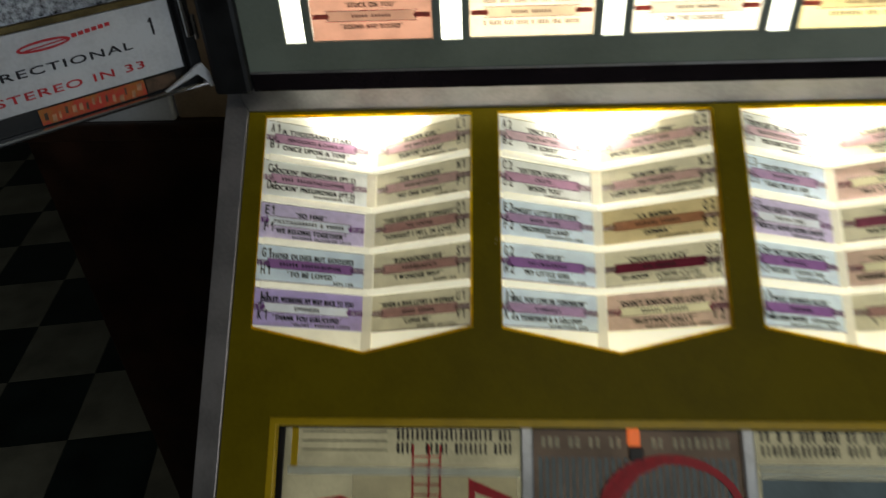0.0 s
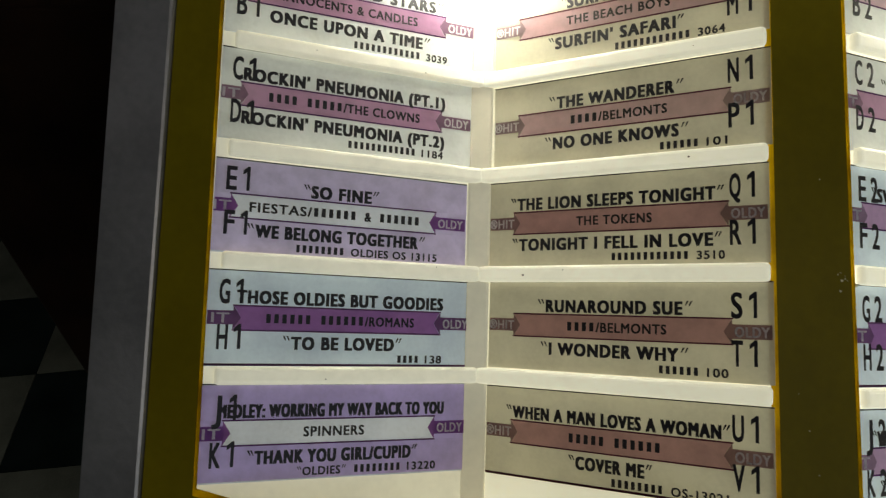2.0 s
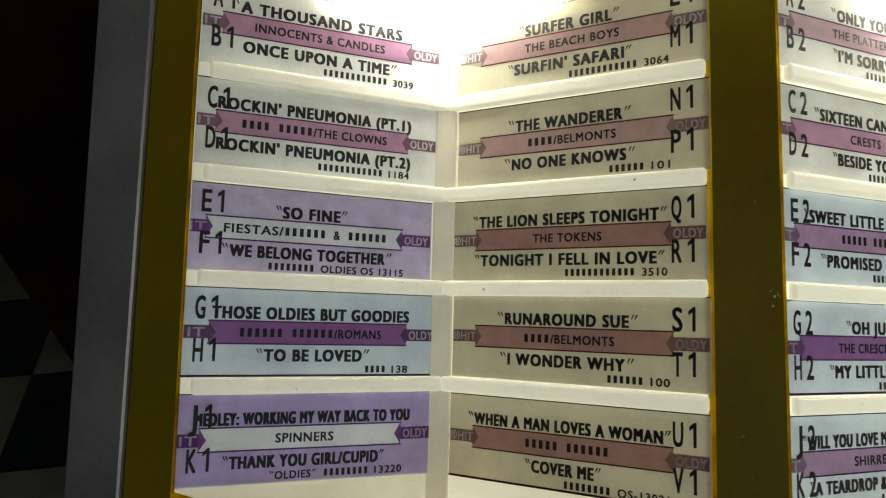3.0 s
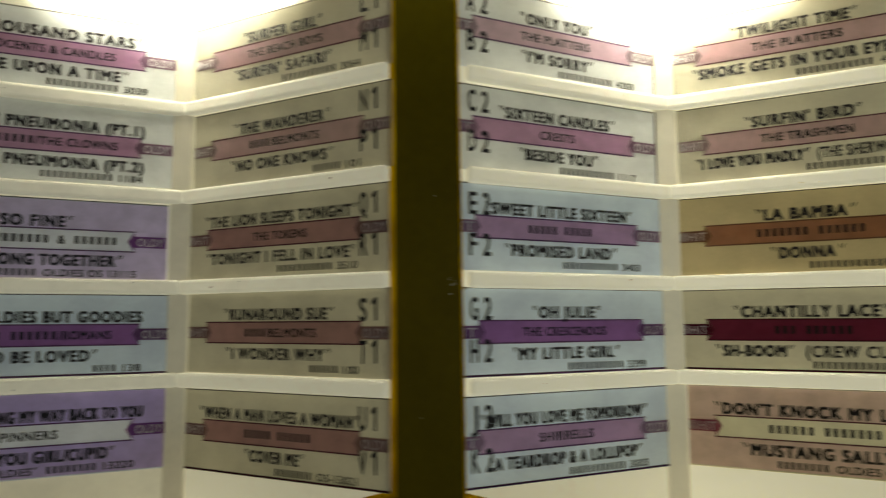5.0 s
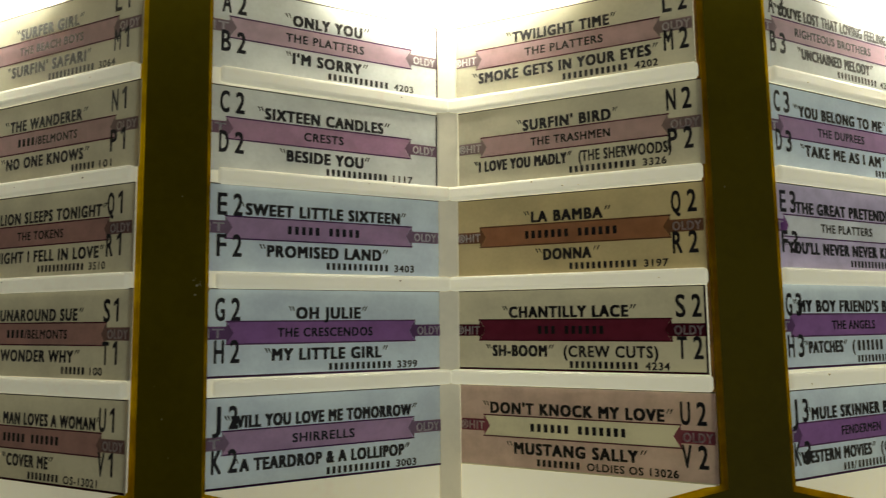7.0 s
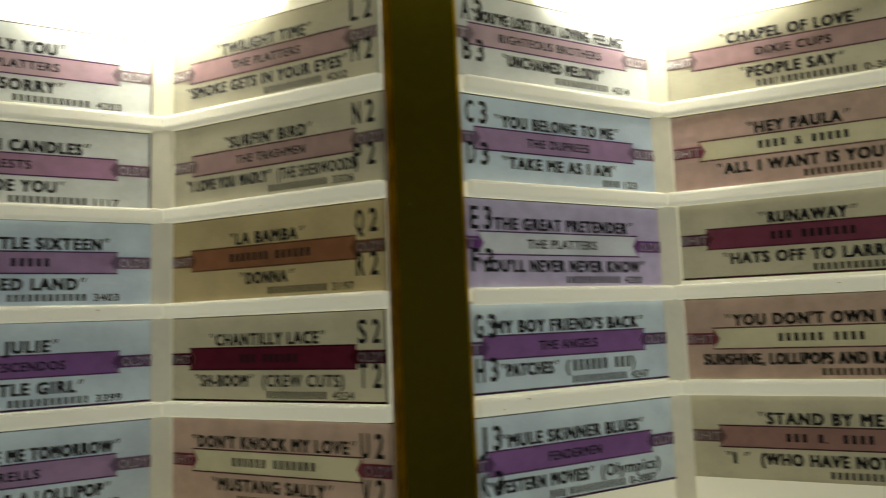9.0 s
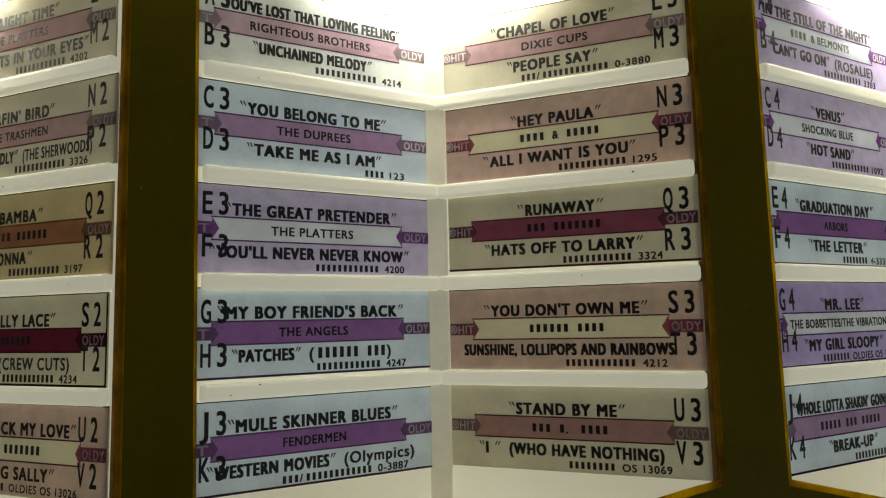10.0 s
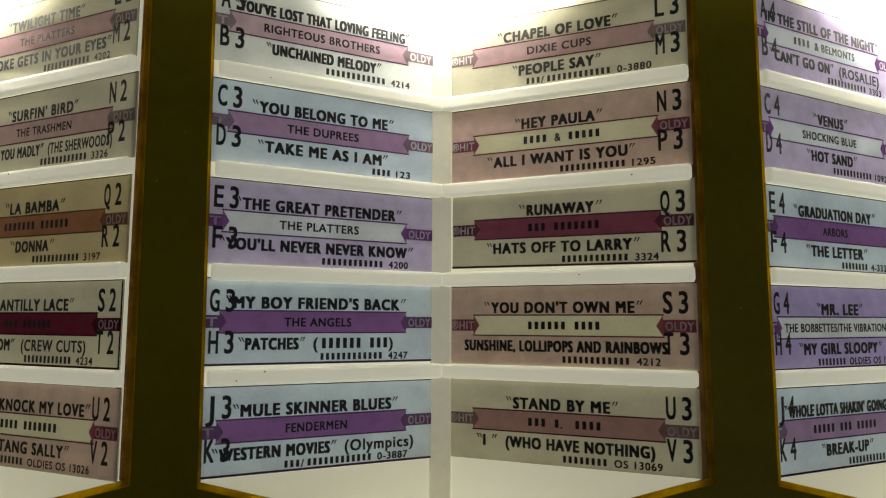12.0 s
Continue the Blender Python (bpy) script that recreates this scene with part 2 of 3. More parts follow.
def wing(cx, side):
    """The frame of a column's wing: x along its strips from the end at the left, y up, z out of it."""
    cx += OFFSETS[round(cx / COLUMN)]
    if side == "l":
        ang, at = LEFT, Vector((cx - 0.0052, 0, -DEPTH))
        m = Matrix.Translation(at) @ Matrix.Rotation(ang, 4, "Y") @ Matrix.Translation((-STRIP, 0, 0))
    else:
        ang, at = -RIGHT, Vector((cx + 0.0006, 0, -0.0315))
        m = Matrix.Translation(at) @ Matrix.Rotation(ang, 4, "Y")
    return m


for c in range(4):
    for side in "lr":
        m = wing(c * COLUMN, side)
        lo, hi = (0.0056, STRIP + 0.003) if side == "l" else (-0.003, STRIP - 0.0004)
        holder = part("title_holder", prism(rect(lo - 0.003, -0.172, hi + 0.003, 0.006) if side == "l" else [(lo - 0.003, -0.172), (0.0668, -0.172), (0.0668, -0.1470), (hi, -0.1436), (hi, 0.0006), (0.0668, 0.0012), (0.0668, 0.006), (lo - 0.003, 0.006)], -0.0032, -0.0006), HOLDER[2 * c + (side == "r")], jukebox, "milky white plastic title holder, itself glowing as if backlit", m)
        for j in range(5):
            y1 = -j * PITCH + 0.0002
            y0 = y1 - (PITCH - TALL) + 0.0004
            if j == 0:
                continue
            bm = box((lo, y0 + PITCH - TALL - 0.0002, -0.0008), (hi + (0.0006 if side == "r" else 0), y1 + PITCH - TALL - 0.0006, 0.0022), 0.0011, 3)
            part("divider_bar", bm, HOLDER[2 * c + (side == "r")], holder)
    cx = c * COLUMN
    flat = pose(0, 0, 0, 90) @ Matrix.Diagonal((1, 1, -1, 1))
    wedge = [(cx - 0.074, -0.0010), (cx - 0.002, -0.0345), (cx + 0.076, -0.0010)]
    part("lamp_diffuser", prism([(cx - 0.046, -0.0125), (cx - 0.002, -0.0316), (cx + 0.043, -0.0125)], 0.0030, 0.0045), DIFFUSER[c], jukebox, "glowing white lamp diffuser", flat)
    part("well_ceiling", prism(wedge, 0.0046, 0.0066), HOLDER[2 * c + 1], jukebox, "white plastic top of the title well, given a glow", flat)
    part("well_floor", prism(wedge, -0.172, -0.170), HOLDER[2 * c + 1], jukebox, "white plastic floor of the title well, given a glow", flat)
    # shade of the fold is in the spine's material
    part("spine", box((cx + OFFSETS[c] - 0.0062, -0.172, -DEPTH - 0.002), (cx + OFFSETS[c] + 0.0009, 0.0045, -DEPTH + 0.0004), 0.0008), SPINE[c], jukebox, "milky plastic spine, coloured duller for the shade between two wings")

# specks of dirt on the holder bars
SPECK = material("dirt_speck", (0.10, 0.08, 0.06), 0.8, vary=0.2, scale=300)
rng = random.Random(11)
for i in range(26):
    m = wing(rng.randrange(3) * COLUMN, rng.choice("lr"))
    x, y, r = rng.uniform(0.008, STRIP - 0.006), -rng.randrange(1, 5) * PITCH + rng.uniform(0.0015, 0.0042), rng.uniform(0.00010, 0.00028)
    part("dirt_speck", prism([(x + r * rng.uniform(0.6, 1.8) * math.cos(k * 1.05), y + r * rng.uniform(0.6, 1.2) * math.sin(k * 1.05)) for k in range(6)], 0.0021, 0.00226), SPECK, jukebox, "", m)

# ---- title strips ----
# wing light is put into the papers: cool or bluish left, cream right
CREAM_LIT, COOL_LIT, LILAC, PINK, TAN = (0.63, 0.605, 0.51), (0.82, 0.85, 0.88), (0.52, 0.44, 0.74), (0.60, 0.48, 0.52), (0.58, 0.50, 0.32)
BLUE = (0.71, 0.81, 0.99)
SHEET_COOL_LIT, SHEET_WARM_LIT = (0.77, 0.81, 0.93), (0.71, 0.68, 0.54)
PALE_LILAC = (0.60, 0.54, 0.76)
VIOLET, PURPLE, MAUVE, ROSE, BROWN, MAROON, PLUM, IVORY, WHITE = (0.66, 0.42, 0.60), (0.47, 0.22, 0.49), (0.62, 0.40, 0.46), (0.75, 0.57, 0.66), (0.57, 0.33, 0.27), (0.22, 0.035, 0.09), (0.38, 0.12, 0.24), (0.60, 0.57, 0.44), (0.66, 0.68, 0.72)
FIELD = {LILAC: (0.71, 0.59, 0.89), PALE_LILAC: (0.86, 0.76, 0.94), PINK: (0.87, 0.71, 0.79)}
STRIPS = [
    (1, "A", COOL_LIT, VIOLET, '"A THOUSAND STARS"', "INNOCENTS & CANDLES", 'ONCE UPON A TIME"', "____________ 3039"),
    (1, "C", COOL_LIT, VIOLET, "ROCKIN' PNEUMONIA (PT.1)", "____ _____/THE CLOWNS", "ROCKIN' PNEUMONIA (PT.2)", "____________ 1184"),
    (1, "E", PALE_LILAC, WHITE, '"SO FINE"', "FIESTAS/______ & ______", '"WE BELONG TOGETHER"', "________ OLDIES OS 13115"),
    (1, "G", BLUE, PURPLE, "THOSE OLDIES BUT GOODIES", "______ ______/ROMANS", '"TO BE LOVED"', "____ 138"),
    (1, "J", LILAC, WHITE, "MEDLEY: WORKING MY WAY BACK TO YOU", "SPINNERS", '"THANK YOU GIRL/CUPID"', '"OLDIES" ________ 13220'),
    (1, "L", CREAM_LIT, ROSE, '"SURFER GIRL"', "THE BEACH BOYS", '"SURFIN\' SAFARI"', "____________ 3064"),
    (1, "N", CREAM_LIT, ROSE, '"THE WANDERER"', "____/BELMONTS", '"NO ONE KNOWS"', "______ 101"),
    (1, "Q", CREAM_LIT, MAUVE, '"THE LION SLEEPS TONIGHT"', "THE TOKENS", '"TONIGHT I FELL IN LOVE"', "____________ 3510"),
    (1, "S", CREAM_LIT, MAUVE, '"RUNAROUND SUE"', "____/BELMONTS", '"I WONDER WHY"', "______ 100"),
    (1, "U", CREAM_LIT, MAUVE, '"WHEN A MAN LOVES A WOMAN"', "_____ ______", '"COVER ME"', "________ OS-13021"),
    (2, "A", COOL_LIT, ROSE, '"ONLY YOU"', "THE PLATTERS", '"I\'M SORRY"', "____________ 4203"),
    (2, "C", COOL_LIT, VIOLET, '"SIXTEEN CANDLES"', "CRESTS", '"BESIDE YOU"', "____________ 1117"),
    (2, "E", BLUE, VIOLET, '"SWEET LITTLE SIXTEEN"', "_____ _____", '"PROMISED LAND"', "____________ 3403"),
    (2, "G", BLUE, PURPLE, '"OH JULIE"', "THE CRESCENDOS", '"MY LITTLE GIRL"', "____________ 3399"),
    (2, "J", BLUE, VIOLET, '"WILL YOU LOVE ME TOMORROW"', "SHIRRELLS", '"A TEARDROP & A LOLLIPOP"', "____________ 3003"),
    (2, "L", CREAM_LIT, ROSE, '"TWILIGHT TIME"', "THE PLATTERS", '"SMOKE GETS IN YOUR EYES"', "____________ 4202"),
    (2, "N", CREAM_LIT, ROSE, '"SURFIN\' BIRD"', "THE TRASHMEN", '"I LOVE YOU MADLY" [THE SHERWOODS]', "____________ 3326"),
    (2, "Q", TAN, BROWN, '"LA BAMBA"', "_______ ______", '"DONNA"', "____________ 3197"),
    (2, "S", CREAM_LIT, MAROON, '"CHANTILLY LACE"', "___ ______", '"SH-BOOM" [CREW CUTS]', "____________ 4234"),
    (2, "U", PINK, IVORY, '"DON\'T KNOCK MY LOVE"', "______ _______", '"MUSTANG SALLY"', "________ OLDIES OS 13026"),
    (3, "A", COOL_LIT, ROSE, '"YOU\'VE LOST THAT LOVING FEELING"', "RIGHTEOUS BROTHERS", '"UNCHAINED MELODY"', "____________ 4214"),
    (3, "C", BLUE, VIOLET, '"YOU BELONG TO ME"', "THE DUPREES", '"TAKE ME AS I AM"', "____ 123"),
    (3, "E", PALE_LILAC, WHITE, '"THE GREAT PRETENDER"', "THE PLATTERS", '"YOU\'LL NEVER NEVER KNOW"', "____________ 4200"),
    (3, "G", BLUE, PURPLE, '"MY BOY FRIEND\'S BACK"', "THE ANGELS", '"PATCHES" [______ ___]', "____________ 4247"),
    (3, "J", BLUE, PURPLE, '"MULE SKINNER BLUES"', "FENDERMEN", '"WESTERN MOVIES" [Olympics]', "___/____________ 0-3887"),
    (3, "L", CREAM_LIT, ROSE, '"CHAPEL OF LOVE"', "DIXIE CUPS", '"PEOPLE SAY"', "___/____________ 0-3880"),
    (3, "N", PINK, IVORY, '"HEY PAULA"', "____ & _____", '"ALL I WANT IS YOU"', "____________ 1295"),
    (3, "Q", CREAM_LIT, PLUM, '"RUNAWAY"', "___ _______", '"HATS OFF TO LARRY"', "____________ 3324"),
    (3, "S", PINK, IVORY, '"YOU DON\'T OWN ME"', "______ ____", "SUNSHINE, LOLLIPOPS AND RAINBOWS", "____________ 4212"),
    (3, "U", CREAM_LIT, MAUVE, '"STAND BY ME"', "___ _. ____", '"I" (WHO HAVE NOTHING)', "________ OS 13069"),
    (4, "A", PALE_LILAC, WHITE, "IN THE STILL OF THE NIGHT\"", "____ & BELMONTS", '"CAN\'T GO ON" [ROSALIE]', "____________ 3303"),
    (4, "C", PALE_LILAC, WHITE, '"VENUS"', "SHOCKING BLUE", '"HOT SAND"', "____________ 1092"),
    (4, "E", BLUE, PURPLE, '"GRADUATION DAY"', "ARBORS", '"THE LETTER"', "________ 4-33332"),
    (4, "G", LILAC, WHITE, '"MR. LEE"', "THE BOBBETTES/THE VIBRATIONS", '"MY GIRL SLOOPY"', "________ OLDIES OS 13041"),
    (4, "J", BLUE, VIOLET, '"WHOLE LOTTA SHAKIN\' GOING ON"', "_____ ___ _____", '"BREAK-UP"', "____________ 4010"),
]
HEADINGS = [('"STUCK ON YOU"', '"ROUND AND ROUND"'), ("____ ___ ____ __ ___ ________", "_ ____ ___ ____ _ ____ ___ _____"), ("_____ _ ________", '"ON THE CAROUSEL"'), ("__________ ____ ___", "________ ___ ____")]
def words(text, sort="letter"):
    return [run.strip() for kind, run, *_ in runs_of(text) if kind == sort and run.strip()]


set_lines({w for s in STRIPS for t in (s[4], s[6]) for w in words(t)} | {w for h in HEADINGS for t in (h[0], h[1]) for w in words(t)}, BOLD)
set_lines(["DIRECTIONAL", "STEREO IN 33", "1"], SIGN)
set_lines(set("ABCDEFGHJKLMNPQRSTUV234"), CODE)
set_lines({w for s in STRIPS for t in (s[5], s[7]) for w in words(t)} | {w for s in STRIPS for w in words(s[6], "aside")} | {"\u00aeHIT", "IT", "OLDY"}, REGULAR)

INKS = {}


def ink(colour):
    if colour not in INKS:
        INKS[colour] = material("printing_ink", colour, 0.6, vary=0.05, scale=220, fine=900, translucent=0.85, shine=0.3)
    return INKS[colour]


PAPERS = {}


def paper_of(colour):
    if colour not in PAPERS:
        PAPERS[colour] = material("printed_paper", colour, 0.75, vary=0.055, scale=75, bump=0.06, fine=900, translucent=0.5, shine=0.3)
    return PAPERS[colour]


FOOT_LINES = {"G1", "U1", "S2", "Q3", "G3", "J3", "E4", "G4", "J4", "G2", "J2"}
LOWER = dict(zip("ACEGJLNQSU", "BDFHKMPRTV"))
COLOUR_NAMES = {COOL_LIT: "cool-lit white", BLUE: "bluish-lit white", CREAM_LIT: "warm-lit cream", LILAC: "lilac", PALE_LILAC: "pale lilac", PINK: "dusty pink", TAN: "yellowed tan"}


# how far some strips have slid along their holders, and up
SLIPS = {
    "E1": (-0.0014, -0.0003), "G1": (0.0010, 0.0), "L1": (0.0009, -0.0004), "N1": (0.0011, -0.0005), "Q1": (0.0002, 0.0), "S1": (0.0007, 0.0003),
    "C2": (-0.0008, -0.0006), "G2": (0.0005, 0.0002), "N2": (0.0008, -0.0003), "S2": (-0.0007, 0.0),
    "C3": (0.0004, -0.0003), "G3": (0.0001, 0.0008), "N3": (0.0005, -0.0003), "Q3": (0.0007, 0.0012), "S3": (0.0004, 0.0),
}


# widths of the two titles of each strip, in millimetres
WIDTHS = {
    "A1": (56, 47.4), "C1": (58.4, 58.4), "E1": (22, 51), "G1": (58, 34), "J1": (62, 47), "L1": (32, 39), "N1": (38.5, 41), "Q1": (59.5, 58.2), "S1": (43, 41), "U1": (60.5, 23),
    "A2": (28, 27), "C2": (42.5, 29), "E2": (53, 41), "G2": (25, 38.5), "J2": (59, 54), "L2": (36, 60), "N2": (32.5, 62), "Q2": (28, 21), "S2": (42, 53), "U2": (58, 43),
    "A3": (57.5, 38), "C3": (46.5, 42.5), "E3": (53.6, 62), "G3": (57, 49), "J3": (51.5, 62), "L3": (40, 29.5), "N3": (29, 48), "Q3": (27.5, 49), "S3": (50.5, 63), "U3": (35.5, 55),
}


def title_strip(number, letter, paper, band, one, artist, two, catalogue):
    left = letter in "ACEGJ"
    row = ("ACEGJ" if left else "LNQSU").index(letter)
    rng = random.Random(number * 100 + row * 7 + left)
    slip, rise = SLIPS.get(letter + str(number), (rng.uniform(-0.0005, 0.0005), rng.uniform(-0.0004, 0.0004)))
    begin = 0.0028 - slip if left else 0.0
    m = PANEL @ wing((number - 1) * COLUMN, "l" if left else "r") @ Matrix.Translation((slip, -row * PITCH - TALL + rise, 0)) @ Matrix.Rotation(rng.uniform(-0.004, 0.004), 4, "Z")
    # base paper carries its wing's light as a tint
    base = part("title_strip", prism(rect(begin, -0.0004, STRIP, TALL + 0.0004), -0.0004, 0.0, sheet=True), paper_of((SHEET_COOL_LIT if left else SHEET_WARM_LIT) if band in (WHITE, IVORY) else paper), label="%s printed paper title strip in a lit holder" % COLOUR_NAMES[paper])
    base.matrix_world = m
    tagged(base, category="title strip", group="title strips of the jukebox")
    plain = band in (WHITE, IVORY)
    # lines and tags take the wing's tint too
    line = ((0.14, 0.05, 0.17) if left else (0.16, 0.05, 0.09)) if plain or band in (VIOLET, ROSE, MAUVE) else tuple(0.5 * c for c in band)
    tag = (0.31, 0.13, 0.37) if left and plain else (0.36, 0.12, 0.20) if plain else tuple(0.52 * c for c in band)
    y, half = TALL - 0.0121, 0.0032
    x0, x1 = (0.0085, 0.0663) if left else (0.0080, 0.0667)
    mid = (x0 + x1) / 2
    if plain:
        for a, b in ((0, y - half), (y + half, TALL)):
            part("colour_field", prism(rect(begin, a, STRIP, b), 0.00002, 0.00006, sheet=True), ink(FIELD[paper]), base)
        for a, b in ((begin, x0), (x1, STRIP)):
            part("colour_field", prism(rect(a, y - half, b, y + half), 0.00002, 0.00006, sheet=True), ink(FIELD[paper]), base)
    else:
        part("artist_band", prism([(x0, y - half), (x1, y - half), (x1 - 0.0019, y), (x1, y + half), (x0, y + half), (x0 + 0.0019, y)], 0.00002, 0.00008, sheet=True), ink(band), base)
    for sign in (-1, 1):
        part("band_line", prism(rect(x0 - 0.0003, y + sign * half - 0.0002, x1 + 0.0003, y + sign * half + 0.0002), 0.00008, 0.00012, sheet=True), ink(line), base)
    # shadow of the paper's upper edge, painted as a dark line
    part("edge_line", prism(rect(begin, TALL + 0.0001, STRIP, TALL + 0.0004), 0.00004, 0.00010), ink((0.10, 0.08, 0.10)), base)
    if letter + str(number) in ("A1", "A2", "C2", "S2", "C3"):
        part("end_line", prism(rect(STRIP - 0.0006, 0, STRIP - 0.0001, TALL), 0.00004, 0.00010), ink((0.06, 0.03, 0.06)), base)
    if letter + str(number) in FOOT_LINES:
        part("edge_line", prism(rect(begin, -0.0003, STRIP, 0.0003), 0.00004, 0.00010), ink(line), base)
    for name, word, a, b, tip in (("hit_tag", "IT" if left else "\u00aeHIT", begin + 0.0002 if left else 0.0004, x0 - 0.0001, x0 + 0.0019), ("oldy_tag", "OLDY", x1 + 0.0001, STRIP - 0.0004, x1 - 0.0019)):
        if tip > b:
            outline = [(a, y - 0.0018), (b, y - 0.0018), (b, y - half), (tip, y), (b, y + half), (b, y + 0.0018), (a, y + 0.0018)]
        else:
            outline = [(a, y - 0.0018), (b, y - 0.0018), (b, y + 0.0018), (a, y + 0.0018), (a, y + half), (tip, y), (a, y - half)]
        t = part(name, prism(outline, 0.00012, 0.00016, sheet=True), ink(tag), base)
        part("tag_lettering", line_bmesh(word, (a + b) / 2, y, 0.0026, 0.0021, 0.00022, REGULAR, squeeze=0.0080 if len(word) > 3 else 0.0046), WHITE_INK, t)
    each = 0.00262 if left else 0.00284
    w1, w2 = (0.001 * w for w in WIDTHS.get(letter + str(number), (min(1000 * each * len(one), 58), min(1000 * each * len(two), 56))))
    part("title_line", line_bmesh(one, mid + (0.0007 if left else -0.0010), TALL - 0.0065, 0.0034, 0, 0.00020, BOLD, squeeze=w1), BLACK_INK, base)
    part("title_line", line_bmesh(two, mid + (0.0007 if left else -0.0010), TALL - 0.0184, 0.0034, 0, 0.00020, BOLD, squeeze=w2), BLACK_INK, base)
    part("artist_line", line_bmesh(artist, mid, y, 0.0026, 0.00205, 0.00020, REGULAR, squeeze=min(0.0021 * len(artist), 0.052)), BLACK_INK, base)
    part("catalogue_line", line_bmesh(catalogue, x1 + (0.0008 if left else -0.0008), TALL - 0.0224, 0.0022, 0.00172, 0.00020, REGULAR, "RIGHT"), BLACK_INK, base)
    # selection code, printed on the clear cover over the strip
    for mark, yy in ((letter, TALL - 0.0052), (LOWER[letter], TALL - 0.0169)):
        x = (0.0099 if left else STRIP - 0.0051) - slip
        part("selection_letter", line_bmesh(mark, x - (0.0030 if left else 0.0024), yy - rise, 0.0064, 0, 0.0012, CODE, squeeze=0.0029), BLACK_INK, base)
        if number == 1:
            d, yy = x - (0.0020 if left else 0.0014), yy - rise
            bm = prism([(d + 0.0028, yy - 0.0032), (d + 0.0036, yy - 0.0032), (d + 0.0036, yy + 0.0032), (d + 0.0030, yy + 0.0032), (d + 0.0018, yy + 0.0021), (d + 0.0018, yy + 0.0010), (d + 0.0028, yy + 0.0017)], 0.0012, 0.00122)
        else:
            bm = line_bmesh(str(number), x + (0.0013 if left else 0.0019), yy - rise, 0.0064, 0, 0.0012, CODE, squeeze=0.0028)
        part("selection_digit", bm, BLACK_INK, base)
    return base


for s in STRIPS:
    title_strip(*s)

# ---- the lit header over the panel ----
FRONT = -0.004
header = Matrix.Translation((0, FRONT, HEIGHT + 0.036)) @ pose(0, 0, 0, 90)
on_header = PANEL.inverted() @ header
holes = []
for k in range(7):
    holes += [rect(-0.047 + 0.1005 * k, 0.0185, -0.034 + 0.1005 * k, 0.0495), rect(-0.0290 + 0.1005 * k, 0.0195, 0.0480 + 0.1005 * k, 0.0480)]
part("header_panel", plate([rect(-0.0745, 0.0, WIDE - 0.0836, 0.085)] + holes, -0.003, 0.0, 0.0004), GREY_GREEN, jukebox, "grey-green header panel with lit slots", on_header)
PINK_CARD = material("pink_card", (0.52, 0.27, 0.20), 0.7, vary=0.06, scale=60, translucent=0.5)
PALE_CARD = material("pale_card", (0.84, 0.66, 0.50), 0.7, vary=0.05, scale=60, translucent=0.7)
LIGHT_CARD = material("light_card", (0.90, 0.80, 0.70), 0.7, vary=0.05, scale=60, translucent=0.75)
STRAW_CARD = material("straw_card", (0.86, 0.72, 0.40), 0.7, vary=0.05, scale=60, translucent=0.7)
FADED_INK = material("faded_brown_ink", (0.20, 0.11, 0.08), 0.6, vary=0.1, scale=200, translucent=0.5)
CARD_INK = material("card_ink", (0.30, 0.03, 0.04), 0.6, vary=0.1, scale=200, translucent=0.4)
FADED_RED = material("faded_red_ink", (0.50, 0.16, 0.14), 0.6, vary=0.1, scale=200, translucent=0.6)
CARD_WHITE = material("card_white", (0.9, 0.85, 0.75), 0.7, vary=0.05, scale=60, translucent=0.6)
part("header_light", box((-0.06, 0.008, -0.022), (WIDE - 0.09, 0.062, -0.018)), SLOT, jukebox, "glowing white light panel", on_header)
for k in range(6):
    m = header @ Matrix.Translation((-0.0290 + 0.1005 * k, 0.0210, -0.0030))
    card = part("title_strip", prism(rect(0, -0.004, 0.077, 0.0262), -0.0004, 0, sheet=True), (PINK_CARD, PALE_CARD, LIGHT_CARD, STRAW_CARD)[k % 4], label="%s printed paper title strip lit from behind" % ("pink", "pale pink", "pinkish white", "straw-coloured")[k % 4])
    card.matrix_world = m
    tagged(card, category="title strip", group="title strips of the header")
    part("artist_band", prism([(0.010, 0.0105), (0.067, 0.0105), (0.065, 0.0135), (0.067, 0.0165), (0.010, 0.0165), (0.012, 0.0135)], 0.00003, 0.00008, sheet=True), CARD_WHITE, card)
    for yy in (0.0102, 0.0168):
        part("band_line", prism(rect(0.009, yy - 0.0002, 0.068, yy + 0.0002), 0.00008, 0.00012), CARD_INK, card)
    for a, b in ((0.001, 0.0100), (0.067, 0.076)):
        tip = 0.0118 if a < 0.03 else 0.0652
        near, far = (b, a) if a < 0.03 else (a, b)
        outline = [(far, 0.0120), (near, 0.0120), (near, 0.0108), (tip, 0.0135), (near, 0.0162), (near, 0.0150), (far, 0.0150)]
        part("tag", prism(outline if a < 0.03 else outline[::-1], 0.00012, 0.00016), FADED_RED, card)
    one, two = HEADINGS[k % 4]
    part("title_line", line_bmesh(one, 0.0385, 0.0205, 0.0030, 0, 0.00015, BOLD, squeeze=min(0.0024 * len(one), 0.060)), FADED_INK, card)
    part("artist_line", line_bmesh("_____ ______", 0.0385, 0.0135, 0.0020, 0.0021, 0.00015, BOLD), FADED_INK, card)
    part("title_line", line_bmesh(two, 0.0385, 0.0070, 0.0030, 0, 0.00015, BOLD, squeeze=min(0.0024 * len(two), 0.060)), FADED_INK, card)
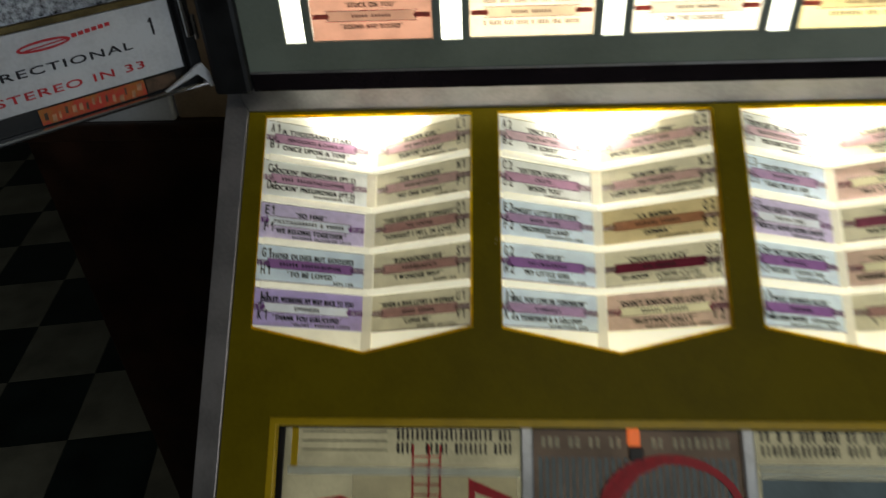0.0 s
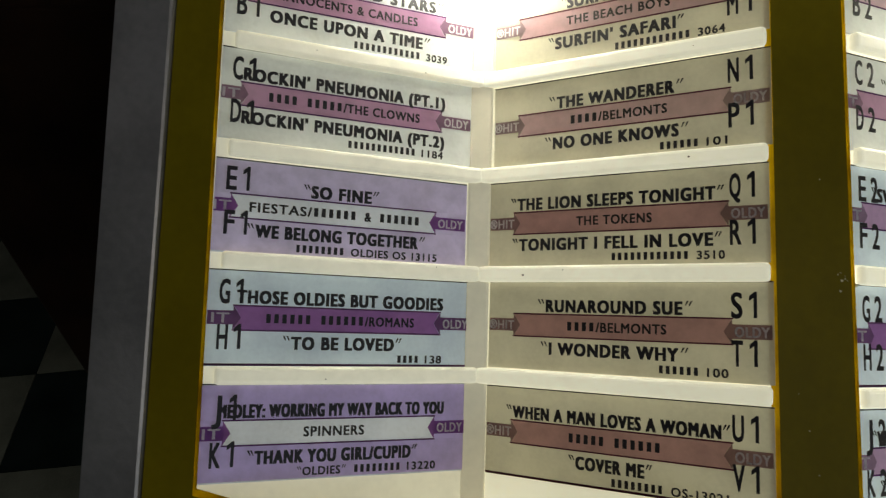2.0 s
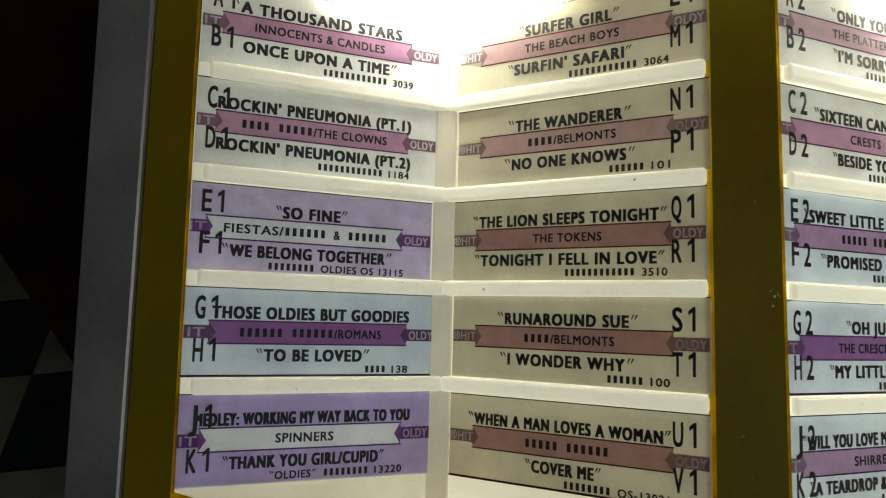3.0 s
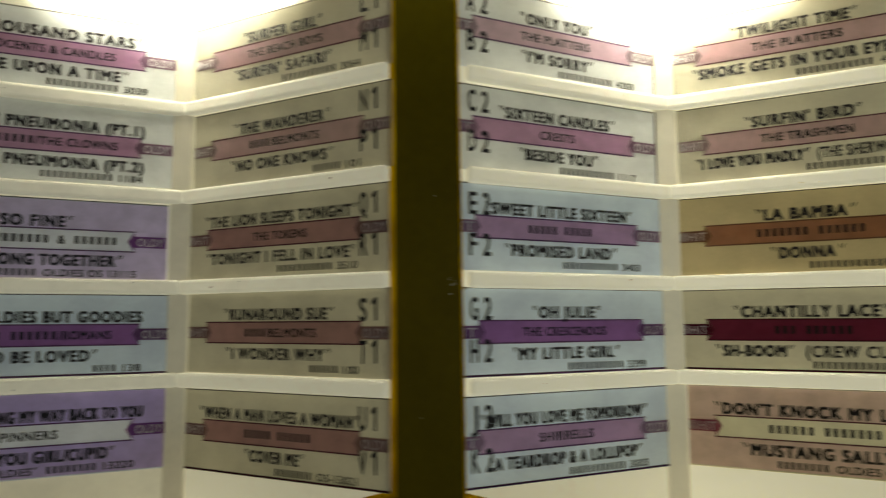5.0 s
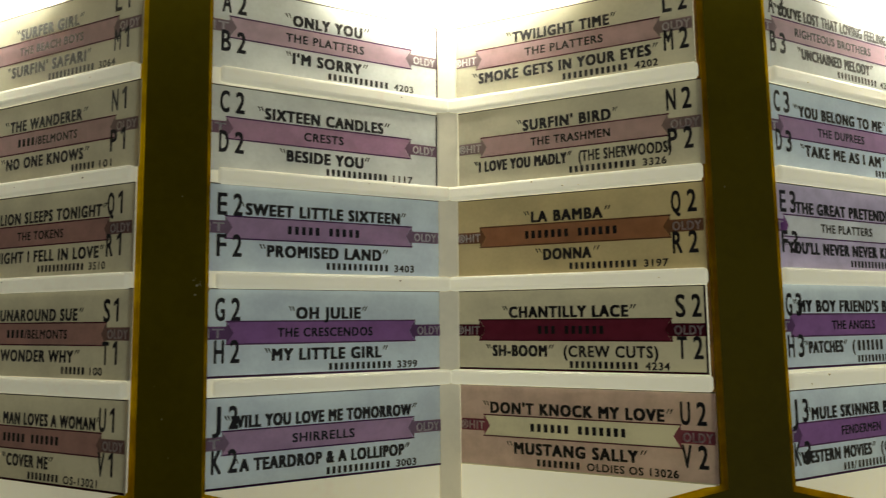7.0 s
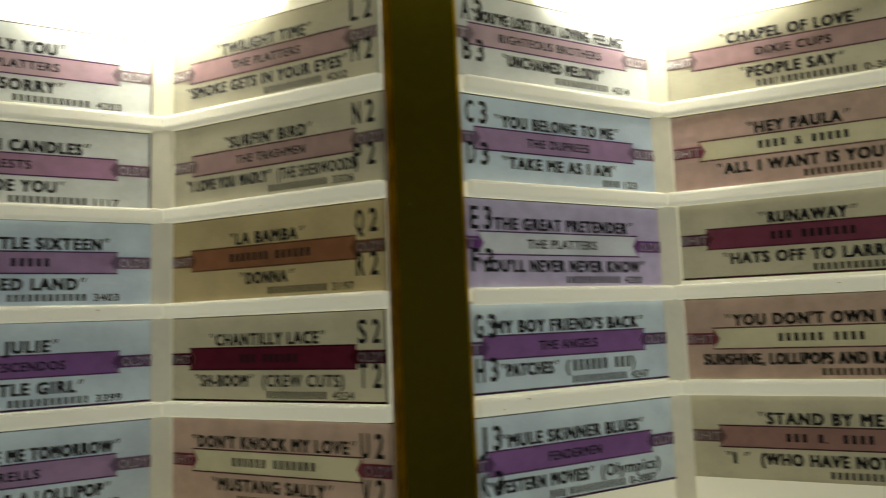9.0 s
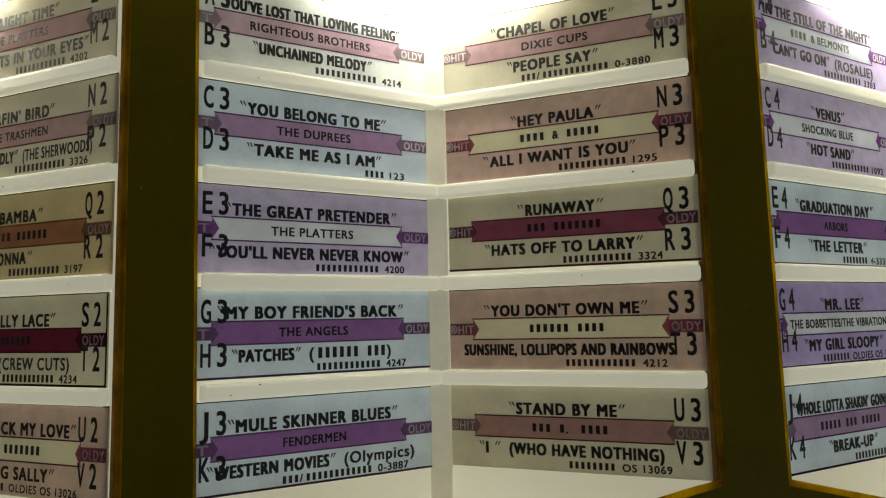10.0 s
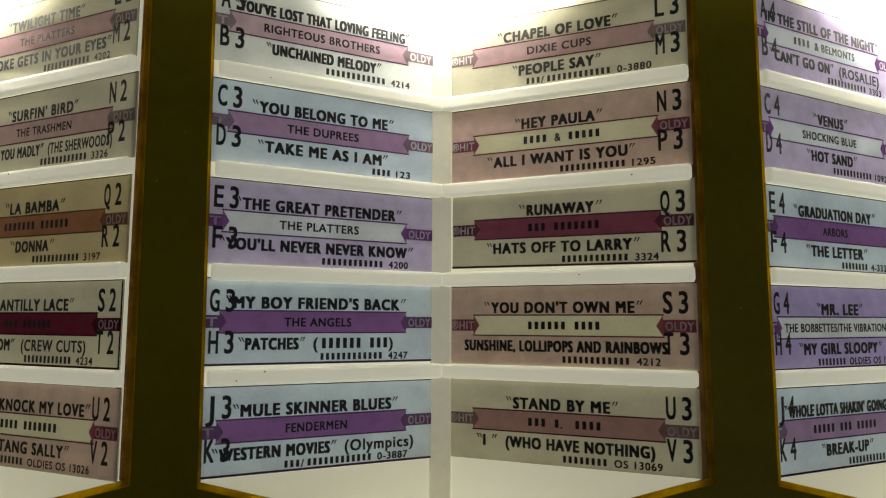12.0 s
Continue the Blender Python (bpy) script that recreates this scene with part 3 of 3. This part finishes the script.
# dark glossy trim between header and rail, and the black end post with its chrome catches
GLOSS = material("dark_glossy_plastic", (0.014, 0.010, 0.012), 0.12, vary=0.2, scale=20)
part("header_trim", box((-0.0745, -0.0135, -0.006), (WIDE - 0.0836, -0.0008, -0.0005), 0.0010), GLOSS, jukebox, "dark glossy trim strip", on_header)
part("header_lip", box((-0.0745, -0.0008, -0.003), (WIDE - 0.0836, 0.0006, 0.0006)), ALUMINIUM, jukebox, "thin metal lip", on_header)
part("end_post", box((-0.1000, -0.014, -0.030), (-0.0747, 0.085, 0.004), 0.003), BLACK_PLASTIC, jukebox, "black plastic end post", on_header)
part("back_cover", box((-0.0990, -0.02, -0.12), (WIDE - 0.0836, 0.088, -0.030)), BLACK_PLASTIC, jukebox, "black rear cover", on_header)
part("header_roof", box((-0.0745, 0.0852, -0.030), (WIDE - 0.0836, 0.088, 0.010)), BLACK_PLASTIC, jukebox, "black header roof", on_header)
part("catch", box((-0.1090, 0.026, 0.0), (-0.1062, 0.062, 0.005), 0.001), CHROME, jukebox, "bright chrome catch", on_header)
part("catch", box((-0.1045, 0.024, -0.001), (-0.1025, 0.040, 0.003), 0.0008), CHROME, jukebox, "bright chrome catch", on_header)

# ---- the angled side plate with its lettering, glitter cloth and trims ----
side = Matrix.Translation((-0.1165, 0.0, HEIGHT + 0.041)) @ pose(0, 0, 0, 90, 0, 45)
on_side = PANEL.inverted() @ side
PLATE_WHITE = material("white_enamel", (0.62, 0.63, 0.66), 0.35, vary=0.08, scale=25, bump=0.05)
GLITTER = material("silver_glitter_cloth", (0.30, 0.31, 0.34), 0.30, 0.8, vary=0.45, scale=260, bump=1.0, fine=900)
GOLD = material("tarnished_gold_trim", (0.16, 0.12, 0.05), 0.35, 0.8, vary=0.2, scale=60)
# colour of the reflection painted under the plate
REFLECT_RED = material("red_orange_reflection", (0.42, 0.035, 0.02), 0.4, vary=0.3, scale=120, second=(0.40, 0.16, 0.03))
sign = part("side_plate", box((-0.26, 0.0, -0.003), (-0.0030, 0.0445, 0.0), 0.0006), PLATE_WHITE, jukebox, "white enamelled plate with black and red lettering", on_side)
part("plate_lettering", line_bmesh("DIRECTIONAL", -0.0772, 0.0222, 0.0048, 0.0084, 0.0004, SIGN), BLACK_INK, sign)
part("plate_lettering", line_bmesh("STEREO IN 33", -0.0718, 0.0090, 0.0048, 0.0074, 0.0004, SIGN), RED_INK, sign)
part("plate_lettering", prism([(-0.0172, 0.0250), (-0.0158, 0.0250), (-0.0158, 0.0355), (-0.0168, 0.0355), (-0.0186, 0.0335), (-0.0186, 0.0325), (-0.0172, 0.0336)], 0.0003, 0.0005), BLACK_INK, sign)
# the brand's mark, as a long red loop with a bar across it and a short tail
loop = [[(-0.0800 + r * 0.0150 * math.cos(a) + 0.10 * r * 0.015 * math.sin(a), 0.0348 + k * 0.0030 * math.sin(a)) for a in [math.radians(15 * i) for i in range(24)]] for r, k in ((1.0, 1.0), (0.86, 0.55))]
part("brand_mark", plate(loop, 0.0002, 0.0005), RED_INK, sign)
part("brand_mark", prism([(-0.0930, 0.0340), (-0.0930, 0.0333), (-0.0660, 0.0350), (-0.0660, 0.0358)], 0.0002, 0.00055), RED_INK, sign)
for i in range(6):
    x = -0.0640 + i * 0.0040
    part("brand_mark", prism([(x, 0.0350 + i * 0.0003), (x + 0.0030, 0.0352 + i * 0.0003), (x + 0.0030, 0.0374 + i * 0.0003), (x, 0.0372 + i * 0.0003)], 0.0002, 0.0005), RED_INK, sign)
part("dark_strip", box((-0.26, -0.0115, -0.004), (-0.006, -0.0006, -0.0016)), BLACK_PLASTIC, jukebox, "dark glossy strip under the plate", on_side)
# reflection in the dark strip, painted as red, orange and brown pieces
REFLECT_PALE = material("pale_orange_reflection", (0.50, 0.26, 0.14), 0.45, vary=0.25, scale=150)
REFLECT_BROWN = material("brown_reflection", (0.10, 0.055, 0.03), 0.45, vary=0.3, scale=120)
reflected = part("foil_strip", box((-0.096, -0.0108, -0.0014), (-0.031, -0.0012, -0.0008)), REFLECT_RED, jukebox, "red and orange reflection painted on the dark strip", on_side)
rng = random.Random(12)
for i in range(15):
    x, w = -0.094 + i * 0.0041, rng.uniform(0.0012, 0.0030)
    y = rng.uniform(-0.0085, -0.0045)
    part("print_patch", prism([(x, y - 0.002), (x + w, y - 0.0025), (x + w + 0.0006, y + 0.0022), (x + 0.0006, y + 0.002)], -0.0007, -0.0005), REFLECT_PALE if i % 3 else REFLECT_BROWN, reflected)
part("brown_strip", box((-0.030, -0.0105, -0.0014), (-0.010, -0.0016, -0.0009)), REFLECT_BROWN, jukebox, "brown reflection painted on the dark strip", on_side)
part("lever_arm", prism([(-0.0215, -0.0105), (-0.0205, -0.0112), (0.0020, -0.0042), (0.0072, -0.0100), (0.0092, -0.0160), (0.0116, -0.0160), (0.0108, -0.0060), (0.0070, 0.0012), (0.0040, 0.0010), (-0.0040, -0.0030)], 0.0045, 0.0070, 0.0006), PLATE_WHITE, jukebox, "bent white metal lever arm", on_side)
part("lower_lip", box((-0.26, -0.0150, -0.004), (0.016, -0.0118, 0.004), 0.0012), CHROME, jukebox, "bright chrome lower lip", on_side)
part("upper_trim", box((-0.26, 0.0450, -0.004), (0.002, 0.0490, 0.001), 0.0008), GOLD, jukebox, "tarnished gold trim", on_side)
part("glitter_cloth", box((-0.26, 0.0492, -0.006), (0.002, 0.13, -0.001)), GLITTER, jukebox, "silver glitter speaker cloth", on_side)
part("side_backing", box((-0.262, -0.013, -0.02), (0.010, 0.13, -0.0062)), BLACK_PLASTIC, jukebox, "black backing of the side plate", on_side)
part("side_trim", box((0.0008, -0.006, -0.006), (0.0090, 0.13, 0.002), 0.001), BLACK_PLASTIC, jukebox, "black edge trim", on_side)

# ---- the window below the title strips, with its instruction cards ----
SLATE = material("slate_card", (0.06, 0.045, 0.036), 0.4, vary=0.15, scale=40, translucent=0.6)
SMOKE = material("smoky_card", (0.20, 0.19, 0.135), 0.35, vary=0.12, scale=30, translucent=0.6)
CARD_CREAM = material("cream_card", (0.84, 0.79, 0.64), 0.6, vary=0.06, scale=40, translucent=0.7)
GLYPH = material("dark_lettering", (0.035, 0.032, 0.028), 0.6, vary=0.15, scale=200)
FROSTED = material("frosted_white_strip", (0.80, 0.86, 0.90), 0.35, vary=0.05, scale=60, translucent=0.75)
TEAL = material("grey_teal_card", (0.16, 0.22, 0.23), 0.35, vary=0.1, scale=30)
STEEL = material("pale_steel", (0.55, 0.58, 0.60), 0.3, 0.7, vary=0.1, scale=50)
# the button's brightness is helped by a faint glow in its plastic
ORANGE = material("glowing_orange_plastic", (0.80, 0.16, 0.04), 0.4, vary=0.05, scale=60, glow=0.25)
BEIGE_INK = material("beige_ink", (0.60, 0.54, 0.36), 0.6, vary=0.1, scale=200)
Z = -0.012
# unseen panel, added to brighten the cards from behind
part("window_lamp", box((-0.060, -0.35, Z - 0.0095), (WIDE - 0.11, -0.195, Z - 0.0080)), material("card_glow_backing", (0.8, 0.8, 0.75), 0.5, vary=0.0, glow=0.75, glow_colour=(1.0, 0.97, 0.85)), jukebox, "unseen glowing panel added behind the cards")
part("window_backing", box((-0.075, -0.36, Z - 0.02), (WIDE - 0.10, -0.185, Z - 0.010)), BLACK_PLASTIC, jukebox, "black backing of the card window")


def card_panel(label, x0, x1, mat, y0=-0.345, y1=-0.2050):
    return part("instruction_card", prism(rect(x0, y0, x1, y1), Z - 0.002, Z, sheet=True), mat, jukebox, label)


def glyph_bars(name, x0, x1, y, tall, count, mat, parent, seed):
    rng = random.Random(seed)
    bm = bmesh.new()
    step = (x1 - x0) / count
    for i in range(count):
        if rng.random() < 0.12:
            continue
        prism(rect(x0 + i * step, y - tall / 2, x0 + (i + rng.uniform(0.40, 0.65)) * step, y + tall / 2), Z + 0.0002, Z + 0.0003, bm=bm)
    return part(name, bm, mat, parent)


one = card_panel("smoky card with beige lettering and red drawing", -0.0470, 0.1010, SMOKE)
part("yellow_stripe", box((-0.0425, -0.231, Z + 0.0001), (-0.0385, -0.2055, Z + 0.0008)), YELLOW_EDGE, one)
for i, yy in enumerate((-0.2105, -0.2185)):
    glyph_bars("lettering", 0.024, 0.097, yy, 0.0062, 24, GLYPH, one, i)
for i, yy in enumerate((-0.2095, -0.2150, -0.2205)):
    part("pale_line", box((-0.036, yy + 0.0002, Z + 0.0001), (0.018, yy + 0.0010, Z + 0.0003)), GLYPH, one)
part("pale_strip", prism(rect(-0.044, -0.2345, 0.1005, -0.2300), Z + 0.0001, Z + 0.0016, sheet=True), FROSTED, one, "frosted white strip")
part("cream_field", prism(rect(-0.003, -0.32, 0.0985, -0.2350), Z + 0.0001, Z + 0.0006, sheet=True), CARD_CREAM, one)
for x in (0.0345, 0.0445, 0.0515):
    part("red_line", box((x - 0.0006, -0.30, Z + 0.0010), (x + 0.0006, -0.2165, Z + 0.0014)), RED_INK, one)
for yy in (-0.2235, -0.2285, -0.2400, -0.2460):
    part("red_line", box((0.0345, yy - 0.0004, Z + 0.0010), (0.0515, yy + 0.0004, Z + 0.0013)), RED_INK, one)
part("red_shape", prism([(0.069, -0.262), (0.073, -0.262), (0.073, -0.244), (0.096, -0.252), (0.096, -0.247), (0.069, -0.236)], Z + 0.0010, Z + 0.0016), RED_INK, one)
part("red_shape", prism([(-0.036, -0.262), (0.020, -0.262), (0.020, -0.249), (0.010, -0.254), (-0.010, -0.247), (-0.028, -0.250)], Z + 0.0010, Z + 0.0016), RED_INK, one)
two = card_panel("dark slate card with an orange button and red curve", 0.1085, 0.2345, SLATE)
glyph_bars("lettering", 0.114, 0.164, -0.2140, 0.0060, 12, BEIGE_INK, two, 5)
glyph_bars("lettering", 0.181, 0.229, -0.2140, 0.0060, 11, BEIGE_INK, two, 6)
part("button", box((0.1660, -0.2160, Z), (0.1735, -0.2052, Z + 0.004), 0.001), ORANGE, two, "orange plastic button with a faint glow added")
part("button_base", box((0.1665, -0.2240, Z), (0.1755, -0.2162, Z + 0.003), 0.001), BLACK_PLASTIC, two)
for i in range(30):
    part("rib", box((0.112 + i * 0.004, -0.30, Z + 0.0001), (0.1142 + i * 0.004, -0.2230, Z + 0.0007)), TEAL, two)
curve = bmesh.new()
ring = []
for i in range(33):
    a = math.radians(200 - 235 * i / 32)
    w = 0.0055 if i < 20 else 0.0045
    cx, cy = 0.1905 + 0.040 * math.cos(a), -0.2520 + 0.0285 * math.sin(a)
    nx, ny = math.cos(a), math.sin(a)
    ring.append([curve.verts.new((cx + q * nx * w / 2, cy + q * ny * w / 2, Z + z)) for q, z in ((-1, 0.001), (1, 0.001), (1, 0.0022), (-1, 0.0022))])
for a, b in zip(ring, ring[1:]):
    for i in range(4):
        curve.faces.new((a[i], a[(i + 1) % 4], b[(i + 1) % 4], b[i]))
part("red_curve", curve, RED_INK, two)
part("red_shape", prism([(0.135, -0.262), (0.147, -0.262), (0.172, -0.2330), (0.190, -0.2250), (0.190, -0.2225), (0.168, -0.2290)], Z + 0.0023, Z + 0.0028), RED_INK, two)
# black strips stand in for the dark gap and cover the panel's glow
part("window_edge", box((-0.0600, -0.345, Z - 0.006), (-0.0472, -0.200, Z + 0.001)), BLACK_PLASTIC, jukebox, "black strip in place of the dark gap at the card window")
part("window_edge", box((-0.0472, -0.2068, Z + 0.0012), (WIDE - 0.12, -0.200, Z + 0.003)), BLACK_PLASTIC, jukebox, "black strip in place of the dark gap at the card window")
for x in (0.1048, 0.2375):
    part("card_divider", box((x - 0.0039, -0.345, Z - 0.002), (x + 0.0039, -0.205, Z + 0.004), 0.0012), STEEL, jukebox, "pale steel card divider")
three = card_panel("grey card with beige lettering and steel strips", 0.2405, 0.4000, SMOKE)
for i, yy in enumerate((-0.2100, -0.2180)):
    glyph_bars("lettering", 0.246, 0.396, yy, 0.0062, 44, GLYPH, three, 9 + i)
for yy in (-0.2275, -0.2315):
    part("pale_strip", prism(rect(0.244, yy - 0.0014, 0.398, yy + 0.0014), Z + 0.0001, Z + 0.0016, sheet=True), FROSTED, three, "frosted white strip")
part("teal_field", box((0.244, -0.30, Z + 0.0001), (0.398, -0.2340, Z + 0.0005)), TEAL, three)
card_panel("grey card with steel strips", 0.4050, 0.6100, SMOKE)

# ---- the jukebox's body under the panel ----
low = PANEL @ Vector((0, -0.41, -0.012))
high = PANEL @ Vector((0, 0.02, -0.012))
profile = [(low.y - 0.005, 0.06), (high.y + 0.10, 0.06), (high.y + 0.10, high.z - 0.11), (0.03, high.z - 0.11), (low.y + 0.11, low.z - 0.035), (low.y - 0.005, low.z - 0.035)]
bm = bmesh.new()
sides = [[bm.verts.new((x, y, z)) for y, z in profile] for x in (-0.09, WIDE - 0.09)]
bm.faces.new(sides[0]); bm.faces.new(sides[1][::-1])
for i in range(len(profile)):
    j = (i + 1) % len(profile)
    bm.faces.new((sides[0][j], sides[0][i], sides[1][i], sides[1][j]))
bmesh.ops.recalc_face_normals(bm, faces=bm.faces)
part("cabinet_body", bm, DARK_WOOD, jukebox, "dark wooden cabinet body", PANEL.inverted())
part("plinth", box((-0.07, low.y + 0.02, 0.0), (WIDE - 0.11, high.y + 0.08, 0.06)), BLACK_PLASTIC, jukebox, "black plinth", PANEL.inverted())
part("front_apron", box((-0.0975, -0.418, -0.045), (WIDE - 0.0836, -0.411, 0.005), 0.002), ALUMINIUM, jukebox, "aluminium front apron")

# ---- what stands behind: a dark cabinet with a sheet of paper and a carton on it ----
cabinet = empty("cabinet", pose(0, 0, 0), "dark brown wooden cabinet standing on the tiled floor", "cabinet")
part("body", box((-0.417, 0.220, 0.0), (0.55, 0.70, 1.000), 0.003), DARK_WOOD, cabinet)
part("top", box((-0.420, 0.215, 1.000), (0.55, 0.702, 1.020), 0.003), DARK_WOOD, cabinet)
WHITE_PAPER = material("white_card", (0.55, 0.56, 0.58), 0.7, vary=0.08, scale=12, bump=0.05)
KRAFT = material("brown_carton", (0.27, 0.20, 0.14), 0.8, vary=0.12, scale=30, bump=0.1)
box_one = part("white_box", box((-0.410, 0.222, 1.020), (-0.2460, 0.52, 1.17), 0.002), WHITE_PAPER)
tagged(box_one, "plain white cardboard box on the dark cabinet", "box")
box_two = part("carton", box((-0.2440, 0.228, 1.020), (-0.06, 0.50, 1.15), 0.002), KRAFT)
tagged(box_two, "brown cardboard carton on the dark cabinet", "carton")

# ---- the room ----
def setting(name, bm, mat, label):
    return tagged(part(name, bm, mat), label, kind="structure")


SCREED = material("dark_screed", (0.03, 0.03, 0.028), 0.7, vary=0.2, scale=6)
WALL = material("painted_plaster", (0.30, 0.28, 0.24), 0.8, vary=0.08, scale=3, bump=0.2)
floor = setting("floor", box((-3.6, -3.6, -0.1), (3.6, 3.2, -0.006)), SCREED, "chequered dark and pale tile floor")
setting("wall_north", box((-3.6, 3.2, -0.1), (3.6, 3.32, 2.7)), WALL, "plain painted wall")
setting("wall_south", box((-3.6, -3.72, -0.1), (3.6, -3.6, 2.7)), WALL, "plain painted wall")
setting("wall_west", box((-3.72, -3.6, -0.1), (-3.6, 3.2, 2.7)), WALL, "plain painted wall")
setting("wall_east", box((3.6, -3.6, -0.1), (3.72, 3.2, 2.7)), WALL, "plain painted wall")
setting("ceiling", box((-3.6, -3.6, 2.6), (3.6, 3.2, 2.7)), WALL, "plain painted ceiling")

# floor tiles, turned a little against the jukebox
PALE_TILE = material("pale_vinyl_tile", (0.24, 0.23, 0.17), 0.35, vary=0.15, scale=9, bump=0.1)
DARK_TILE = material("dark_vinyl_tile", (0.016, 0.026, 0.022), 0.35, vary=0.25, scale=9, bump=0.1)
SIZE = 0.228
tile_meshes = []
for mat in (PALE_TILE, DARK_TILE):
    bm = box((0.0006, 0.0006, -0.006), (SIZE - 0.0006, SIZE - 0.0006, 0.0))
    for v in bm.verts:
        if v.co.z > -0.001:
            v.co.x += 0.0006 if v.co.x < 0.1 else -0.0006
            v.co.y += 0.0006 if v.co.y < 0.1 else -0.0006
    mesh = bpy.data.meshes.new("tile")
    bm.to_mesh(mesh)
    bm.free()
    mesh.materials.append(mat)
    tile_meshes.append(mesh)
turned = pose(-0.945, 0.628, 0, 0, 0, 9)
for i in range(-9, 4):
    for j in range(-4, 11):
        tile = new("tile", tile_meshes[(i + j) % 2])
        tile.parent = floor
        tile.matrix_basis = turned @ Matrix.Translation((i * SIZE, j * SIZE, 0))
